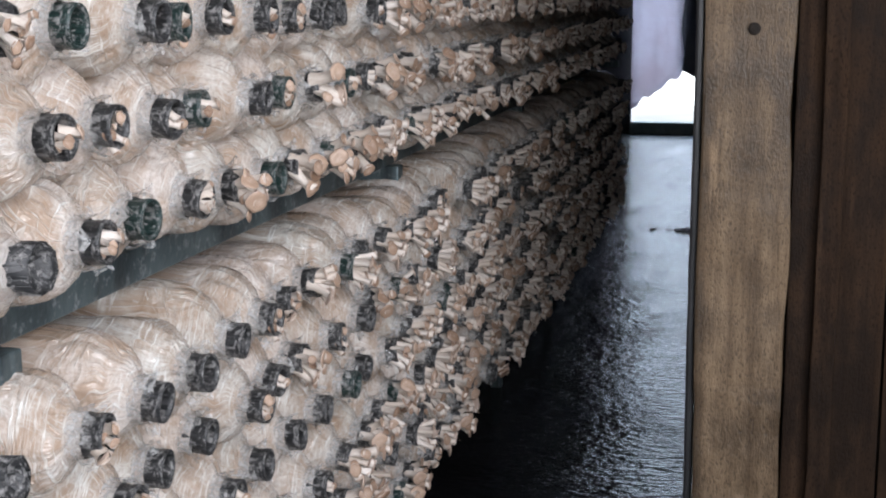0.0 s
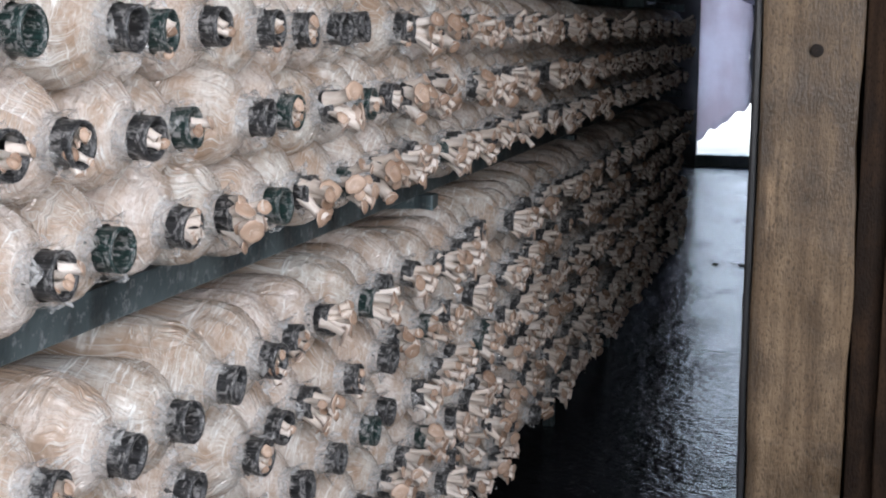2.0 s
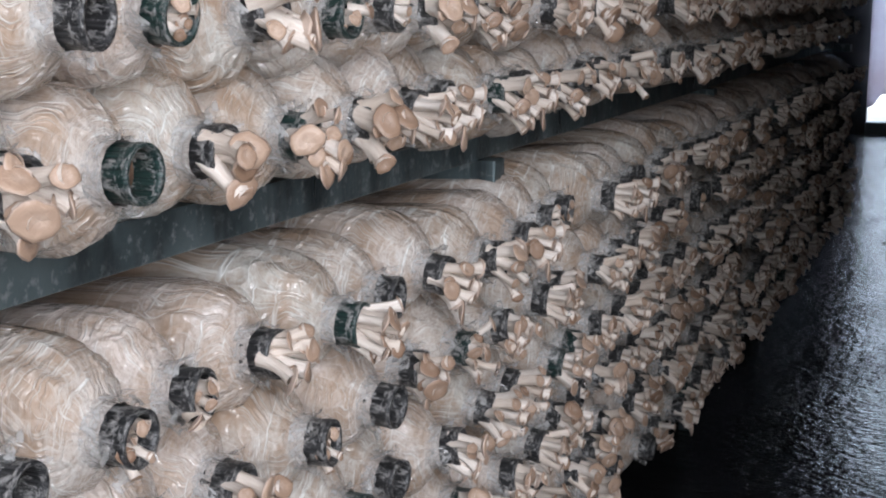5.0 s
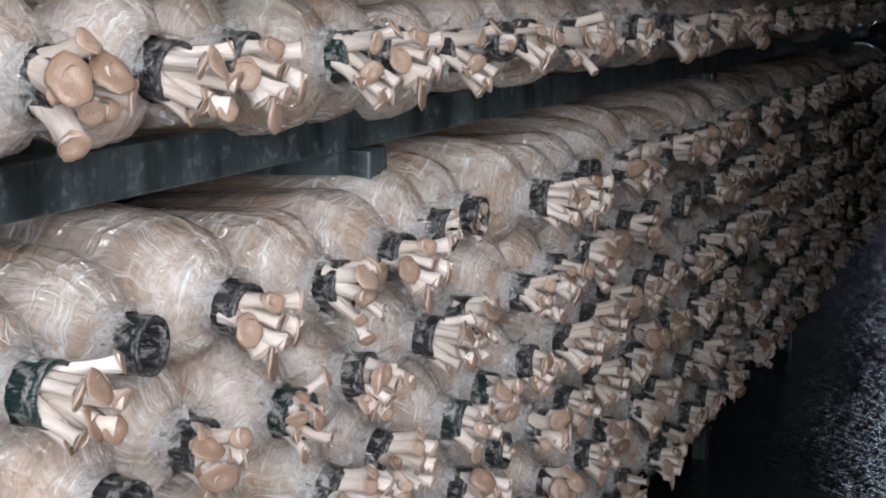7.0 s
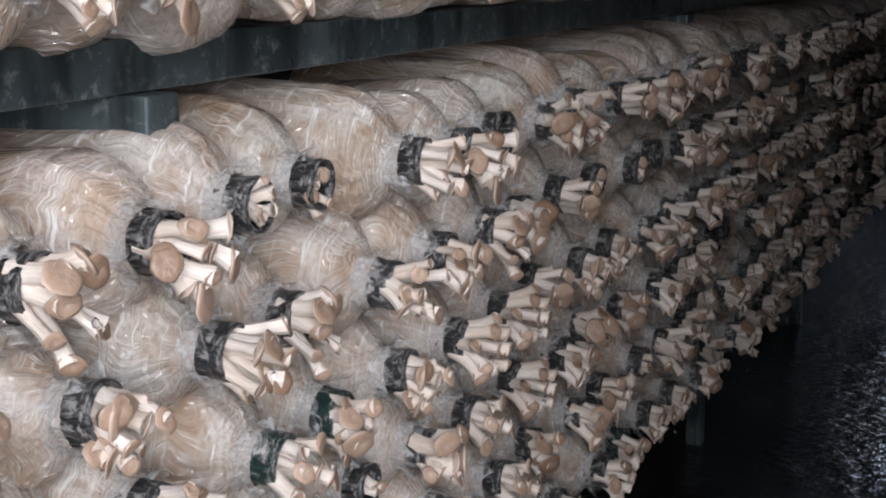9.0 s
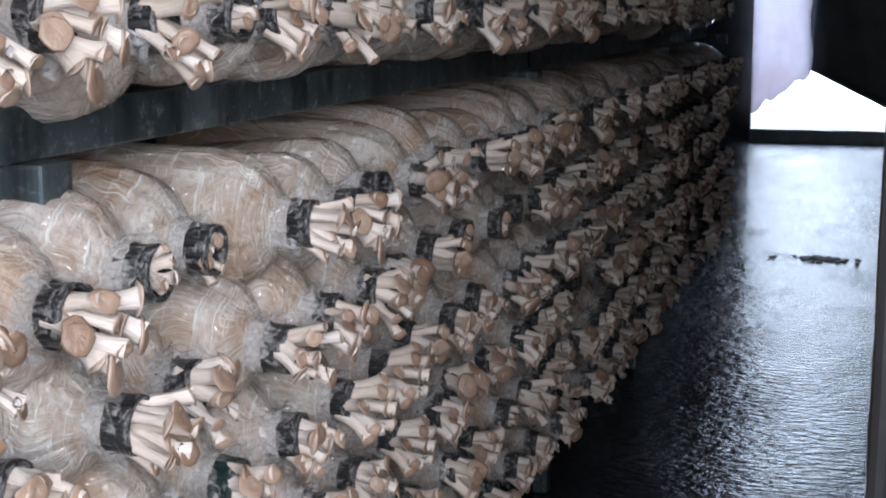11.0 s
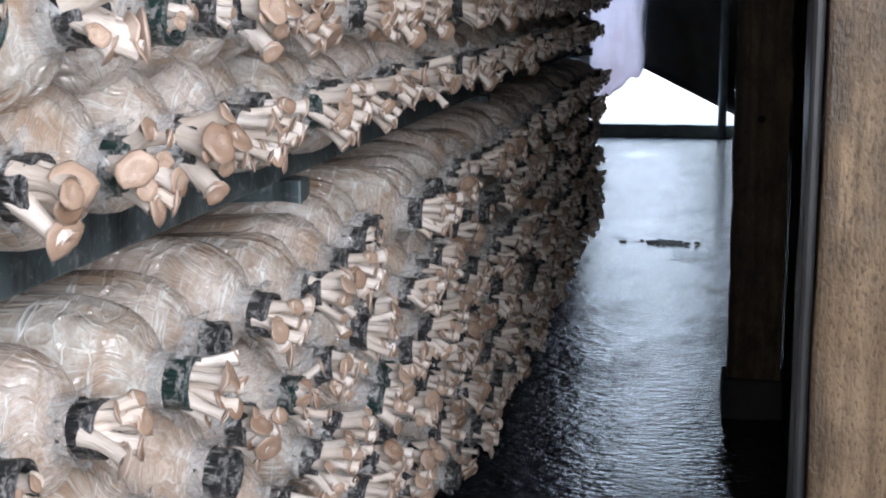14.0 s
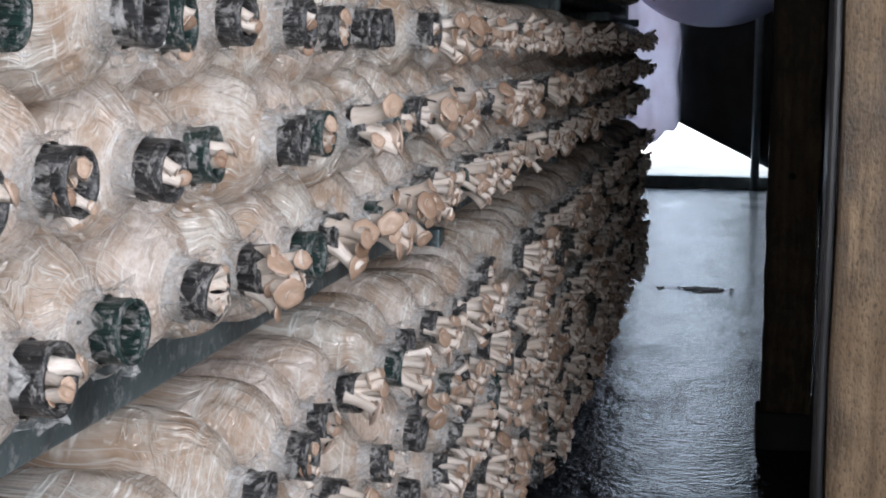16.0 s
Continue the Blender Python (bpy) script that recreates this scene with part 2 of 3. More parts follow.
M_HOLE = plain_material("bored_hole_shade", (0.012, 0.009, 0.007), (0.02, 0.014, 0.01), 60, 0.9)
M_LITTER = plain_material("sodden_litter", (0.03, 0.022, 0.016), (0.07, 0.05, 0.035), 40, 0.3)
M_FLOOR = floor_material()
M_WALL = plain_material("dark_sheet_wall", (0.05, 0.05, 0.052), (0.085, 0.08, 0.078), 3, 0.8)
M_KERB = plain_material("mossy_concrete_kerb", (0.36, 0.40, 0.36), (0.55, 0.58, 0.53), 7)
M_BLACK = sheet_material("black_shade_sheet", (0.012, 0.013, 0.016), (0.03, 0.032, 0.038), 0.03)
M_LILAC = sheet_material("milky_plastic_sheet", (0.78, 0.77, 0.84), (0.88, 0.87, 0.92), 0.8)
M_PINK = sheet_material("pinkish_plastic_sheet", (0.73, 0.65, 0.67), (0.84, 0.79, 0.82), 0.55)
M_STRIP = plain_material("wet_black_plastic", (0.008, 0.008, 0.009), (0.02, 0.02, 0.022), 5, 0.4, 0.25)
M_PIPE = plain_material("grey_pipe", (0.55, 0.60, 0.60), (0.70, 0.73, 0.72), 8, 0.35)
M_OUT = plain_material("pale_yard", (0.55, 0.56, 0.55), (0.7, 0.7, 0.68), 1.0)


# Backdrop that glows by itself in place of the daylit outdoors.
_glow = Nodes("outdoor_glow", rough=0.9)
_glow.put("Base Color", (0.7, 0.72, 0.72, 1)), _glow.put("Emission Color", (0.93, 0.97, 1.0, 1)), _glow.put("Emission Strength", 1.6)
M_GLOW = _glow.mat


# ---- mesh helpers ----
def mesh_of(name, parts_list):
    """One mesh from pieces (verts, faces, uvs per vertex, material). Smooth shaded."""
    mats, vs, fs, uvs, ids, base = [], [], [], [], [], 0
    for v, f, uv, m in parts_list:
        if m not in mats:
            mats.append(m)
        vs.append(v)
        fs += [tuple(base + i for i in q) for q in f]
        uvs.append(uv)
        ids += [mats.index(m)] * len(f)
        base += len(v)
    me = bpy.data.meshes.new(name)
    v_all, uv_all = np.concatenate(vs), np.concatenate(uvs)
    me.from_pydata(v_all.tolist(), [], fs)
    for m in mats:
        me.materials.append(m)
    me.polygons.foreach_set("material_index", np.array(ids, np.int32))
    me.polygons.foreach_set("use_smooth", np.ones(len(fs), bool))
    loops = np.empty(len(me.loops), np.int32)
    me.loops.foreach_get("vertex_index", loops)
    layer = me.uv_layers.new(name="UVMap")
    layer.data.foreach_set("uv", uv_all[loops].ravel())
    me.update()
    return me


def lathe(profile, segs, v_from=0.0, v_to=1.0, shape=None):
    """A turned shape along +x from (x, r) pairs; shape(angle, k) scales the radius."""
    ang = np.linspace(0, 2 * math.pi, segs + 1)
    verts, uv = [], []
    for k, (x, r) in enumerate(profile):
        for j, a in enumerate(ang):
            s = shape(a % (2 * math.pi), k) if shape else 1.0
            verts.append((x, r * s * math.cos(a), r * s * math.sin(a)))
            uv.append((j / segs, v_from + (v_to - v_from) * k / (len(profile) - 1)))
    w = segs + 1
    faces = [(k * w + j, (k + 1) * w + j, (k + 1) * w + j + 1, k * w + j + 1) for k in range(len(profile) - 1) for j in range(segs)]
    return np.array(verts), [f[::-1] for f in faces], np.array(uv)


def part(name, me, parent, label=""):
    ob = new(name, me)
    ob.parent = parent
    if label:
        ob["label"] = label
    return ob


def box_mesh(name, a, b, mat, bevel=0.003, wobble=0.0, cuts=0):
    """A block with worn edges, from corner a to corner b; cuts along its longest side, with wobble for hewn timber."""
    bm = bmesh.new()
    bmesh.ops.create_cube(bm, size=1)
    size = [b[i] - a[i] for i in range(3)]
    for v in bm.verts:
        v.co = [a[i] + (v.co[i] + 0.5) * size[i] for i in range(3)]
    long = max(range(3), key=lambda i: size[i])
    if cuts:
        edges = [e for e in bm.edges if abs(e.verts[0].co[long] - e.verts[1].co[long]) > size[long] * 0.9]
        bmesh.ops.subdivide_edges(bm, edges=edges, cuts=cuts)
    if bevel:
        sharp = [e for e in bm.edges if len(e.link_faces) == 2 and e.calc_face_angle() > 0.5]
        bmesh.ops.bevel(bm, geom=sharp, offset=bevel, segments=2, affect="EDGES", profile=0.6)
    if wobble:
        for v in bm.verts:
            q = Vector(v.co) * 7.0
            for i in range(3):
                if i != long:
                    v.co[i] += wobble * noise.noise(q + Vector((i * 9.1, 3.3, 1.7))) + wobble * 0.5 * noise.noise(q * 4 + Vector((i * 5, 1, 2)))
    me = bpy.data.meshes.new(name)
    bm.to_mesh(me)
    bm.free()
    me.materials.append(mat)
    return me


def thing(name, label, category, kind="", group="", at=(0, 0, 0)):
    ob = new(name)
    ob.location = at
    return tagged(ob, label, category, group, kind)


def solid(name, a, b, mat, label, category, kind="", bevel=0.003, wobble=0.0, cuts=0, group=""):
    return tagged(new(name, box_mesh(name, a, b, mat, bevel, wobble, cuts)), label, category, group, kind)


# ---- the setting ----
END = 13.6
solid("floor", (-1.3, -2.2, -0.15), (1.75, END + 0.2, 0.0), M_FLOOR, "dark wet concrete floor with puddles", "floor", "structure", 0)
solid("ground", (-40, -45, -0.5), (40, 60, -0.16), M_OUT, "pale open ground outside the shed", "ground", "structure", 0)
solid("wall_west", (-1.3, -2.2, 0.0), (-1.2, END + 0.2, 3.5), M_WALL, "dark sheet wall behind the rack", "wall", "structure", 0)
solid("wall_east", (1.65, -2.2, 3.0), (1.75, -0.2, 3.5), M_WALL, "dark sheet wall above the open side", "wall", "structure", 0)
solid("wall_east", (1.65, -2.2, 0.0), (1.75, -2.0, 3.0), M_WALL, "dark sheet wall beside the open side", "wall", "structure", 0)
solid("wall_east", (1.65, -0.2, 0.0), (1.75, END + 0.2, 3.5), M_WALL, "dark sheet wall behind the timber posts", "wall", "structure", 0)
solid("ceiling", (-1.3, -2.2, 3.5), (1.75, END + 0.2, 3.6), M_WALL, "dark shed roof lining", "ceiling", "structure", 0)
# Unseen wall added to keep side light off the far posts and rack.
solid("wall_bay", (0.75, 1.14, 0.0), (1.65, 1.22, 3.5), M_WALL, "unseen dark wall added to block side light", "wall", "structure", 0)
# near end with its open doorway
solid("wall_south", (-1.2, -2.2, 0.0), (-0.15, -2.1, 3.5), M_WALL, "dark sheet wall beside the open doorway", "wall", "structure", 0)
solid("wall_south", (1.25, -2.2, 0.0), (1.65, -2.1, 3.5), M_WALL, "dark sheet wall beside the open doorway", "wall", "structure", 0)
solid("wall_south", (-0.15, -2.2, 2.55), (1.25, -2.1, 3.5), M_WALL, "dark sheet wall above the open doorway", "wall", "structure", 0)
# far end with its open doorway and kerb
solid("wall_north", (-1.2, END + 0.1, 0.0), (-0.75, END + 0.2, 3.5), M_WALL, "dark sheet wall beside the far doorway", "wall", "structure", 0)
solid("wall_north", (1.05, END + 0.1, 0.0), (1.65, END + 0.2, 3.5), M_WALL, "dark sheet wall beside the far doorway", "wall", "structure", 0)
solid("wall_north", (-0.75, END + 0.1, 3.38), (1.05, END + 0.2, 3.5), M_WALL, "dark sheet wall above the far doorway", "wall", "structure", 0)
solid("kerb", (-0.75, END, 0.0), (1.05, END + 0.14, 0.125), M_KERB, "low mossy concrete kerb across the doorway", "kerb", "structure", 0.012, 0.004, 12)
solid("backdrop", (-4, END + 6.0, -0.16), (6, END + 6.1, 4.0), M_GLOW, "glowing backdrop that stands in for the bright yard outside", "backdrop", "structure", 0)


def cloth(name, nx, nz, at, label, mat):
    """A hanging sheet; at(u, w) gives the place, u across and w upwards, both 0 to 1."""
    v, uv, f = [], [], []
    for j in range(nz + 1):
        for i in range(nx + 1):
            v.append(at(i / nx, j / nz))
            uv.append((i / nx, j / nz))
    w = nx + 1
    f = [(j * w + i, j * w + i + 1, (j + 1) * w + i + 1, (j + 1) * w + i) for j in range(nz) for i in range(nx)]
    ob = new(name, mesh_of(name, [(np.array(v), f, np.array(uv), mat)]))
    sol = ob.modifiers.new("thickness", "SOLIDIFY")
    sol.thickness = 0.004
    return tagged(ob, label, "plastic sheet")


def ripple(x, z, k):
    return 0.03 * noise.noise(Vector((x * 5, z * 1.3, k))) + 0.012 * noise.noise(Vector((x * 16, z * 3, k + 5)))


def black_sheet(u, w):
    x = -0.24 + 1.26 * u
    low = 0.67 - 0.63 * u
    z = low + (2.85 - low) * w
    return x, END + 0.094 + (ripple(x, z, 1.0) - 0.03) * (1 - w), z


def pink_sheet(u, w):
    x = -0.74 + 0.52 * u + 0.035 * noise.noise(Vector((1.0, w * 9, 2))) * u
    low = 0.26 + 0.38 * u + 0.05 * noise.noise(Vector((u * 6, 0, 4)))
    z = low + (3.5 - low) * w
    return x, END - 0.02 + ripple(x, z, 3.0), z


def milky_sheet(u, w):
    # a slack sheet that bellies out under the load of water on it
    x = -0.74 + 1.75 * u
    z = 1.60 + 1.88 * w + 0.42 * (2 * abs(u - 0.48)) ** 2.2 * (1 - w)
    belly = math.sin(math.pi * min(1, w * 1.15)) * math.sin(math.pi * u)
    return x, END - 0.12 - 0.55 * belly - 0.25 * math.sin(math.pi * u) * (1 - w) ** 3 + ripple(x, z, 6.0), z


cloth("plastic_sheet", 26, 30, black_sheet, "black shade sheet hung slanting over the doorway", M_BLACK)
cloth("plastic_sheet", 22, 30, pink_sheet, "pinkish translucent plastic sheet beside the doorway", M_PINK)
cloth("plastic_sheet", 30, 24, milky_sheet, "milky plastic sheet bulging down above the doorway", M_LILAC)
v, f, uv = lathe([(0.0, 0.001), (0.0, 0.042), (2.9, 0.042), (2.9, 0.001)], 16)
pipe = tagged(new("standpipe", mesh_of("standpipe", [(v, f, uv, M_PIPE)])), "grey upright pipe standing beside the doorway", "pipe")
pipe.matrix_basis = pose(0.545, END - 0.08, 0.0, 0, -90, 0)


def wet_litter():
    """A scatter of small sodden flakes lying in the aisle."""
    rnd = random.Random(3)
    pieces = []
    for k in range(46):
        r = rnd.uniform(0.008, 0.026)
        q = rnd.random() * 9
        v, f, uv = lathe([(0.0, r), (0.002, r * 0.8), (0.003, r * 0.4), (0.002, 0.0005)], 9, 0, 1, lambda a, i: 1 + 0.35 * math.sin(2 * a + q) + 0.2 * math.sin(3 * a + 2 * q))
        flat = np.array(((0, 0, -1.0), (0, 1, 0), (1, 0, 0)))
        pieces.append((v @ flat.T + np.array((rnd.gauss(0.20, 0.075), rnd.gauss(7.57, 0.05), 0.0005)), f, uv, M_LITTER))
    return tagged(new("wet_litter", mesh_of("wet_litter", pieces)), "scatter of dark sodden flakes on the wet floor", "litter", "", "stuff")


wet_litter()


# ---- timber posts and board ----
def timber_post(x0, x1, y0, y1, label, holes=(), wobble=0.0045):
    post = thing("timber_post", label, "post", group="timber posts along the aisle", at=((x0 + x1) / 2, (y0 + y1) / 2, 0))
    w, d = (x1 - x0) / 2, (y1 - y0) / 2
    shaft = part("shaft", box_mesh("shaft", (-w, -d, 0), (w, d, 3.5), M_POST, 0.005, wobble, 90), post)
    # Holes are raised discs with the shade inside put into their dark colour.
    for hx, hz, r in holes:
        hv, hf, huv = lathe([(-0.006, r * 1.1), (0.004, r * 1.1), (0.0055, r * 0.9), (0.0058, 0.0005)], 14)
        hole = part("bolt_hole", mesh_of("bolt_hole", [(hv, hf, huv, M_HOLE)]), post, "dark bored bolt hole")
        hole.matrix_basis = pose(hx, -d - 0.001, hz, 0, 0, -90)
    return post


near_post = timber_post(0.450, 0.586, 1.00, 1.08, "pale wet timber post with two bored holes", ((0.006, 1.402, 0.0085), (-0.012, 0.55, 0.0075)))
timber_post(0.450, 0.620, 4.25, 4.38, "brown wet timber post standing on the floor", ((-0.005, 0.97, 0.011), (0.012, 1.62, 0.010)), 0.006)
solid("post_footing", (0.432, 4.22, 0.0), (0.640, 4.41, 0.13), M_WALL, "rough concrete footing round the timber post", "footing", "", 0.015, 0.012, 3)

part("edge_strip", box_mesh("edge_strip", (-0.081, -0.030, 0.0), (-0.0695, 0.045, 3.5), M_STRIP, 0.004, 0.002, 60), near_post, "black wet plastic strip along the edge")

board = thing("plywood_partition", "dark brown stained plywood partition beside the post", "partition", at=(0.0, 1.10, 0))
part("panel", box_mesh("panel", (0.592, 0.0, 0.0), (0.742, 0.02, 3.5), M_BOARD, 0.002), board)
part("panel", box_mesh("panel", (0.746, 0.0, 0.0), (1.648, 0.02, 3.5), M_BOARD, 0.002), board)
part("batten", box_mesh("batten", (0.632, -0.022, 0.0), (0.668, -0.001, 3.5), M_BOARD, 0.003, 0.003, 60), board)
# Raised discs here too, near black for the shade in each hole.
for hx, hz in ((0.72, 0.60), (0.775, 0.59)):
    hv, hf, huv = lathe([(-0.0022, 0.0005), (-0.002, 0.004), (-0.0015, 0.006), (0.002, 0.006)], 12)
    part("bolt_hole", mesh_of("bolt_hole", [(hv, hf, huv, M_HOLE)]), board, "dark bored bolt hole").matrix_basis = pose(hx, -0.001, hz, 0, 0, 90)

# Partition added behind the posts: it blocks side light and fills the gap dark.
back_board = thing("plywood_partition", "dark stained plywood partition added behind the posts to block light", "partition", at=(0.625, 0, 0))
part("panel", box_mesh("panel", (0.0, 1.224, 0.0), (0.02, 2.20, 3.5), M_BOARD, 0.002), back_board)
part("panel", box_mesh("panel", (0.0, 2.204, 0.0), (0.02, 3.22, 3.5), M_BOARD, 0.002), back_board)
part("panel", box_mesh("panel", (0.0, 3.224, 0.0), (0.02, 4.215, 3.5), M_BOARD, 0.002), back_board)

# ---- the steel rack ----
Y0, Y1 = -1.3, 4.75
PITCH, RISE, R_BAG = 0.110, 0.0900, 0.0535
TIERS = [(0.602, 6), (1.196, 3), (1.560, 3), (1.920, 3), (2.280, 3), (2.640, 3)]   # height of each shelf's top, rows of bags on it
SPAN = 1.33
rack = thing("steel_rack", "long galvanised steel rack with shelves of mushroom bags", "rack")
for top, rows in TIERS:
    for x in (-0.105, -0.20, -0.295):
        me = box_mesh("shelf_beam", (x - 0.014, Y0, top - 0.036), (x + 0.014, Y1, top), M_STEEL, 0.002, 0, 40)
        part("shelf_beam", me, rack)
    for k in range(5):
        y = -0.146 + SPAN * k
        part("cross_tube", box_mesh("cross_tube", (-0.36, y - 0.018, top - 0.066), (-0.072, y + 0.018, top - 0.0365), M_STEEL, 0.003), rack)
for k in range(5):
    y = -0.146 + SPAN * k
    part("upright", box_mesh("upright", (-0.40, y - 0.02, 0.0), (-0.361, y + 0.02, 3.3), M_STEEL, 0.003), rack)

# ---- bags with neck rings and mushrooms ----
BODY = [(-0.300, 0.002), (-0.297, 0.030), (-0.288, 0.047), (-0.270, 0.0530), (-0.215, 0.0545), (-0.160, 0.0550), (-0.110, 0.0552), (-0.090, 0.0550),
        (-0.073, 0.0532), (-0.059, 0.0492), (-0.048, 0.0432), (-0.040, 0.0358), (-0.0345, 0.0280), (-0.0315, 0.0218), (-0.028, 0.0196), (-0.020, 0.0204)]


def bag_body(seed, segs):
    """Film pleated towards the neck, lumpy over the sawdust."""
    def shape(a, k):
        x = BODY[k][0]
        c, s = math.cos(a), math.sin(a)
        lump = noise.noise(Vector((c * 1.4 + seed * 7.3, s * 1.4, x * 12)))
        pleat = noise.noise(Vector((c * 5.5 + seed * 3.1, s * 5.5, x * 9))) + 0.6 * noise.noise(Vector((c * 11 + seed, s * 11, x * 16)))
        close = max(0.0, min(1.0, (x + 0.115) / 0.06)) * (1.0 if x < -0.04 else 0.5)
        return 1 + 0.045 * lump + (0.022 + 0.085 * close) * pleat
    return lathe(BODY, segs, 0, 1, shape)


def cap_pieces(place, way, r, squash, rnd, segs):
    """A broad cap with a shallow hollow on top and a thin rim that turns down unevenly."""
    h = r * squash
    prof = [(0.22 * h, 0.02 * r), (0.40 * h, 0.36 * r), (0.42 * h, 0.66 * r), (0.20 * h, 0.92 * r), (-0.10 * h, 1.0 * r), (-0.22 * h, 0.90 * r), (-0.75 * h, 0.32 * r)]
    if segs < 8:
        prof = [prof[0], prof[2], prof[4], prof[6]]
    k = rnd.random() * 9

    def shape(a, i):
        return 1 + 0.17 * math.sin(a + k) + 0.12 * math.sin(2 * a + 2 * k) + 0.06 * math.sin(5 * a + k)
    v, f, uv = lathe(prof[::-1], segs, 1, 0, shape)
    v[:, 0] += 0.30 * h * np.sin(2 * np.arctan2(v[:, 2], v[:, 1]) + k) * (np.hypot(v[:, 1], v[:, 2]) / r) ** 2
    turn = np.array(Vector(way).to_track_quat("X", "Z").to_matrix())
    return v @ turn.T + np.array(place), f, uv


def stem_pieces(points, radii, segs, flat=1.0, twist=0.0):
    verts, uv = [], []
    for k, (p, r) in enumerate(zip(points, radii)):
        way = (points[min(k + 1, len(points) - 1)] - points[max(k - 1, 0)]).normalized()
        q = way.to_track_quat("X", "Z").to_matrix()
        for j in range(segs + 1):
            a = 2 * math.pi * j / segs
            y, z = r * math.cos(a), r * flat * math.sin(a)
            c = p + q @ Vector((0, y * math.cos(twist) - z * math.sin(twist), y * math.sin(twist) + z * math.cos(twist)))
            verts.append(c[:])
            uv.append((j / segs, k / (len(points) - 1)))
    w = segs + 1
    f = [(k * w + j + 1, (k + 1) * w + j + 1, (k + 1) * w + j, k * w + j) for k in range(len(points) - 1) for j in range(segs)]
    return np.array(verts), f, np.array(uv)


def cluster(seed, count, long, fat, fine=True, broad=1.0):
    """A tuft of mushrooms pushing out of the neck, drooping and spreading: (stem, cap) pairs."""
    rnd = random.Random(seed)
    out = []
    lean = (rnd.uniform(-0.25, 0.25), rnd.uniform(-0.5, 0.1))
    for i in range(count):
        a, rr = 6.283 * (i + rnd.random()) / count, 0.0125 * math.sqrt(rnd.random())
        p = Vector((-0.014, rr * math.cos(a), rr * math.sin(a)))
        spread = 0.50 * rr / 0.0125
        way = Vector((1.0, spread * math.cos(a) + lean[0] + rnd.uniform(-0.2, 0.2), spread * math.sin(a) + lean[1] + rnd.uniform(-0.25, 0.25))).normalized()
        length = long * rnd.uniform(0.65, 1.15)
        bend = Vector((0, rnd.uniform(-0.6, 0.6), rnd.uniform(-0.8, 0.5)))
        n = 6 if fine else 2
        pts = [p]
        for k in range(n):
            way = (way + bend * (0.6 / n)).normalized()
            pts.append(pts[-1] + way * (length / n))
        r = fat * rnd.uniform(0.75, 1.35)
        radii = [r * (1.18 - 0.42 * math.sin(2.0 * k / n)) * (1.0 + 0.30 * (k / n) ** 4) for k in range(n + 1)]
        sv, sf, suv = stem_pieces(pts, radii, 9 if fine else 4, rnd.uniform(0.7, 1.0), rnd.random() * 3)
        tip = (way * 0.8 + Vector((0.3, rnd.uniform(-0.8, 0.8), rnd.uniform(-0.4, 0.8)))).normalized()
        cr = r * broad * rnd.choice((1.05, 1.15, 1.25, 1.4, 1.7)) * rnd.uniform(0.9, 1.1)
        cv, cf, cuv = cap_pieces(pts[-1][:], tip, cr, rnd.uniform(0.26, 0.46), rnd, 14 if fine else 6)
        out += [(sv, sf, suv, M_STEM), (cv, cf, cuv, M_CAP)]
    return out


def ring_pieces(segs, mat):
    v, f, uv = lathe([(-0.037, 0.0175), (-0.036, 0.0190), (-0.012, 0.0190), (-0.006, 0.0196), (-0.002, 0.0192), (-0.002, 0.0166), (-0.008, 0.0161), (-0.024, 0.0159)], segs)
    return v, f, uv, mat


def frill_pieces(seed):
    """The loose end of the film that stands off round the ring, torn and uneven."""
    def shape(a, k):
        c, q = math.cos(a), math.sin(a)
        return 1 + (0.05 + 0.13 * k) * noise.noise(Vector((c * 2.2 + seed * 5.1, q * 2.2, k * 0.4))) + 0.06 * k * noise.noise(Vector((c * 7 + seed, q * 7, 1.0)))
    v, f, uv = lathe([(-0.033, 0.0235), (-0.026, 0.0228), (-0.019, 0.0250), (-0.013, 0.0270)], 36, 0, 1, shape)
    a = np.arctan2(v[:, 2], v[:, 1])
    v[:, 0] += uv[:, 1] * (0.005 * np.sin(3 * a + seed * 2.0) + 0.003 * np.sin(8 * a + seed))
    return v, f, uv, M_FRILL


RNG = random.Random(11)
FRILLS = [mesh_of("film_frill", [frill_pieces(k)]) for k in range(6)]
BODIES = [mesh_of("film_bag", [(*bag_body(k, 60), M_BAG)]) for k in range(16)]
RINGS = [mesh_of("neck_ring", [ring_pieces(28, m)]) for m in (M_RING, M_RING_GREEN)]
pv, pf, puv = lathe([(-0.024, 0.0170), (-0.021, 0.012), (-0.019, 0.006), (-0.020, 0.0005)], 14)
PLUG = mesh_of("substrate_plug", [(pv, pf, puv, M_PLUG)])


def singles(pieces):
    """Each mushroom of a tuft as a mesh of its own."""
    return [(mesh_of("mushroom", pieces[k:k + 1]), mesh_of("cap", pieces[k + 1:k + 2])) for k in range(0, len(pieces), 2)]


TUFTS = [singles(cluster(100 + k, RNG.randint(8, 12), RNG.uniform(0.030, 0.045), RNG.uniform(0.0054, 0.0072))) for k in range(22)]
STUBS = [singles(cluster(300 + k, RNG.randint(4, 6), RNG.uniform(0.014, 0.020), RNG.uniform(0.0044, 0.0058), True, 0.72)) for k in range(8)]
# the empty necks and stubs that stand out: (tier, row, place along the row) -> kind
KINDS = {(1, 0): (0, "estettttt"), (1, 1): (-1, "sssestsst"), (1, 2): (-1, "eesssseestt"), (0, 5): (0, "eesstte"), (0, 4): (0, "essts" "et")}
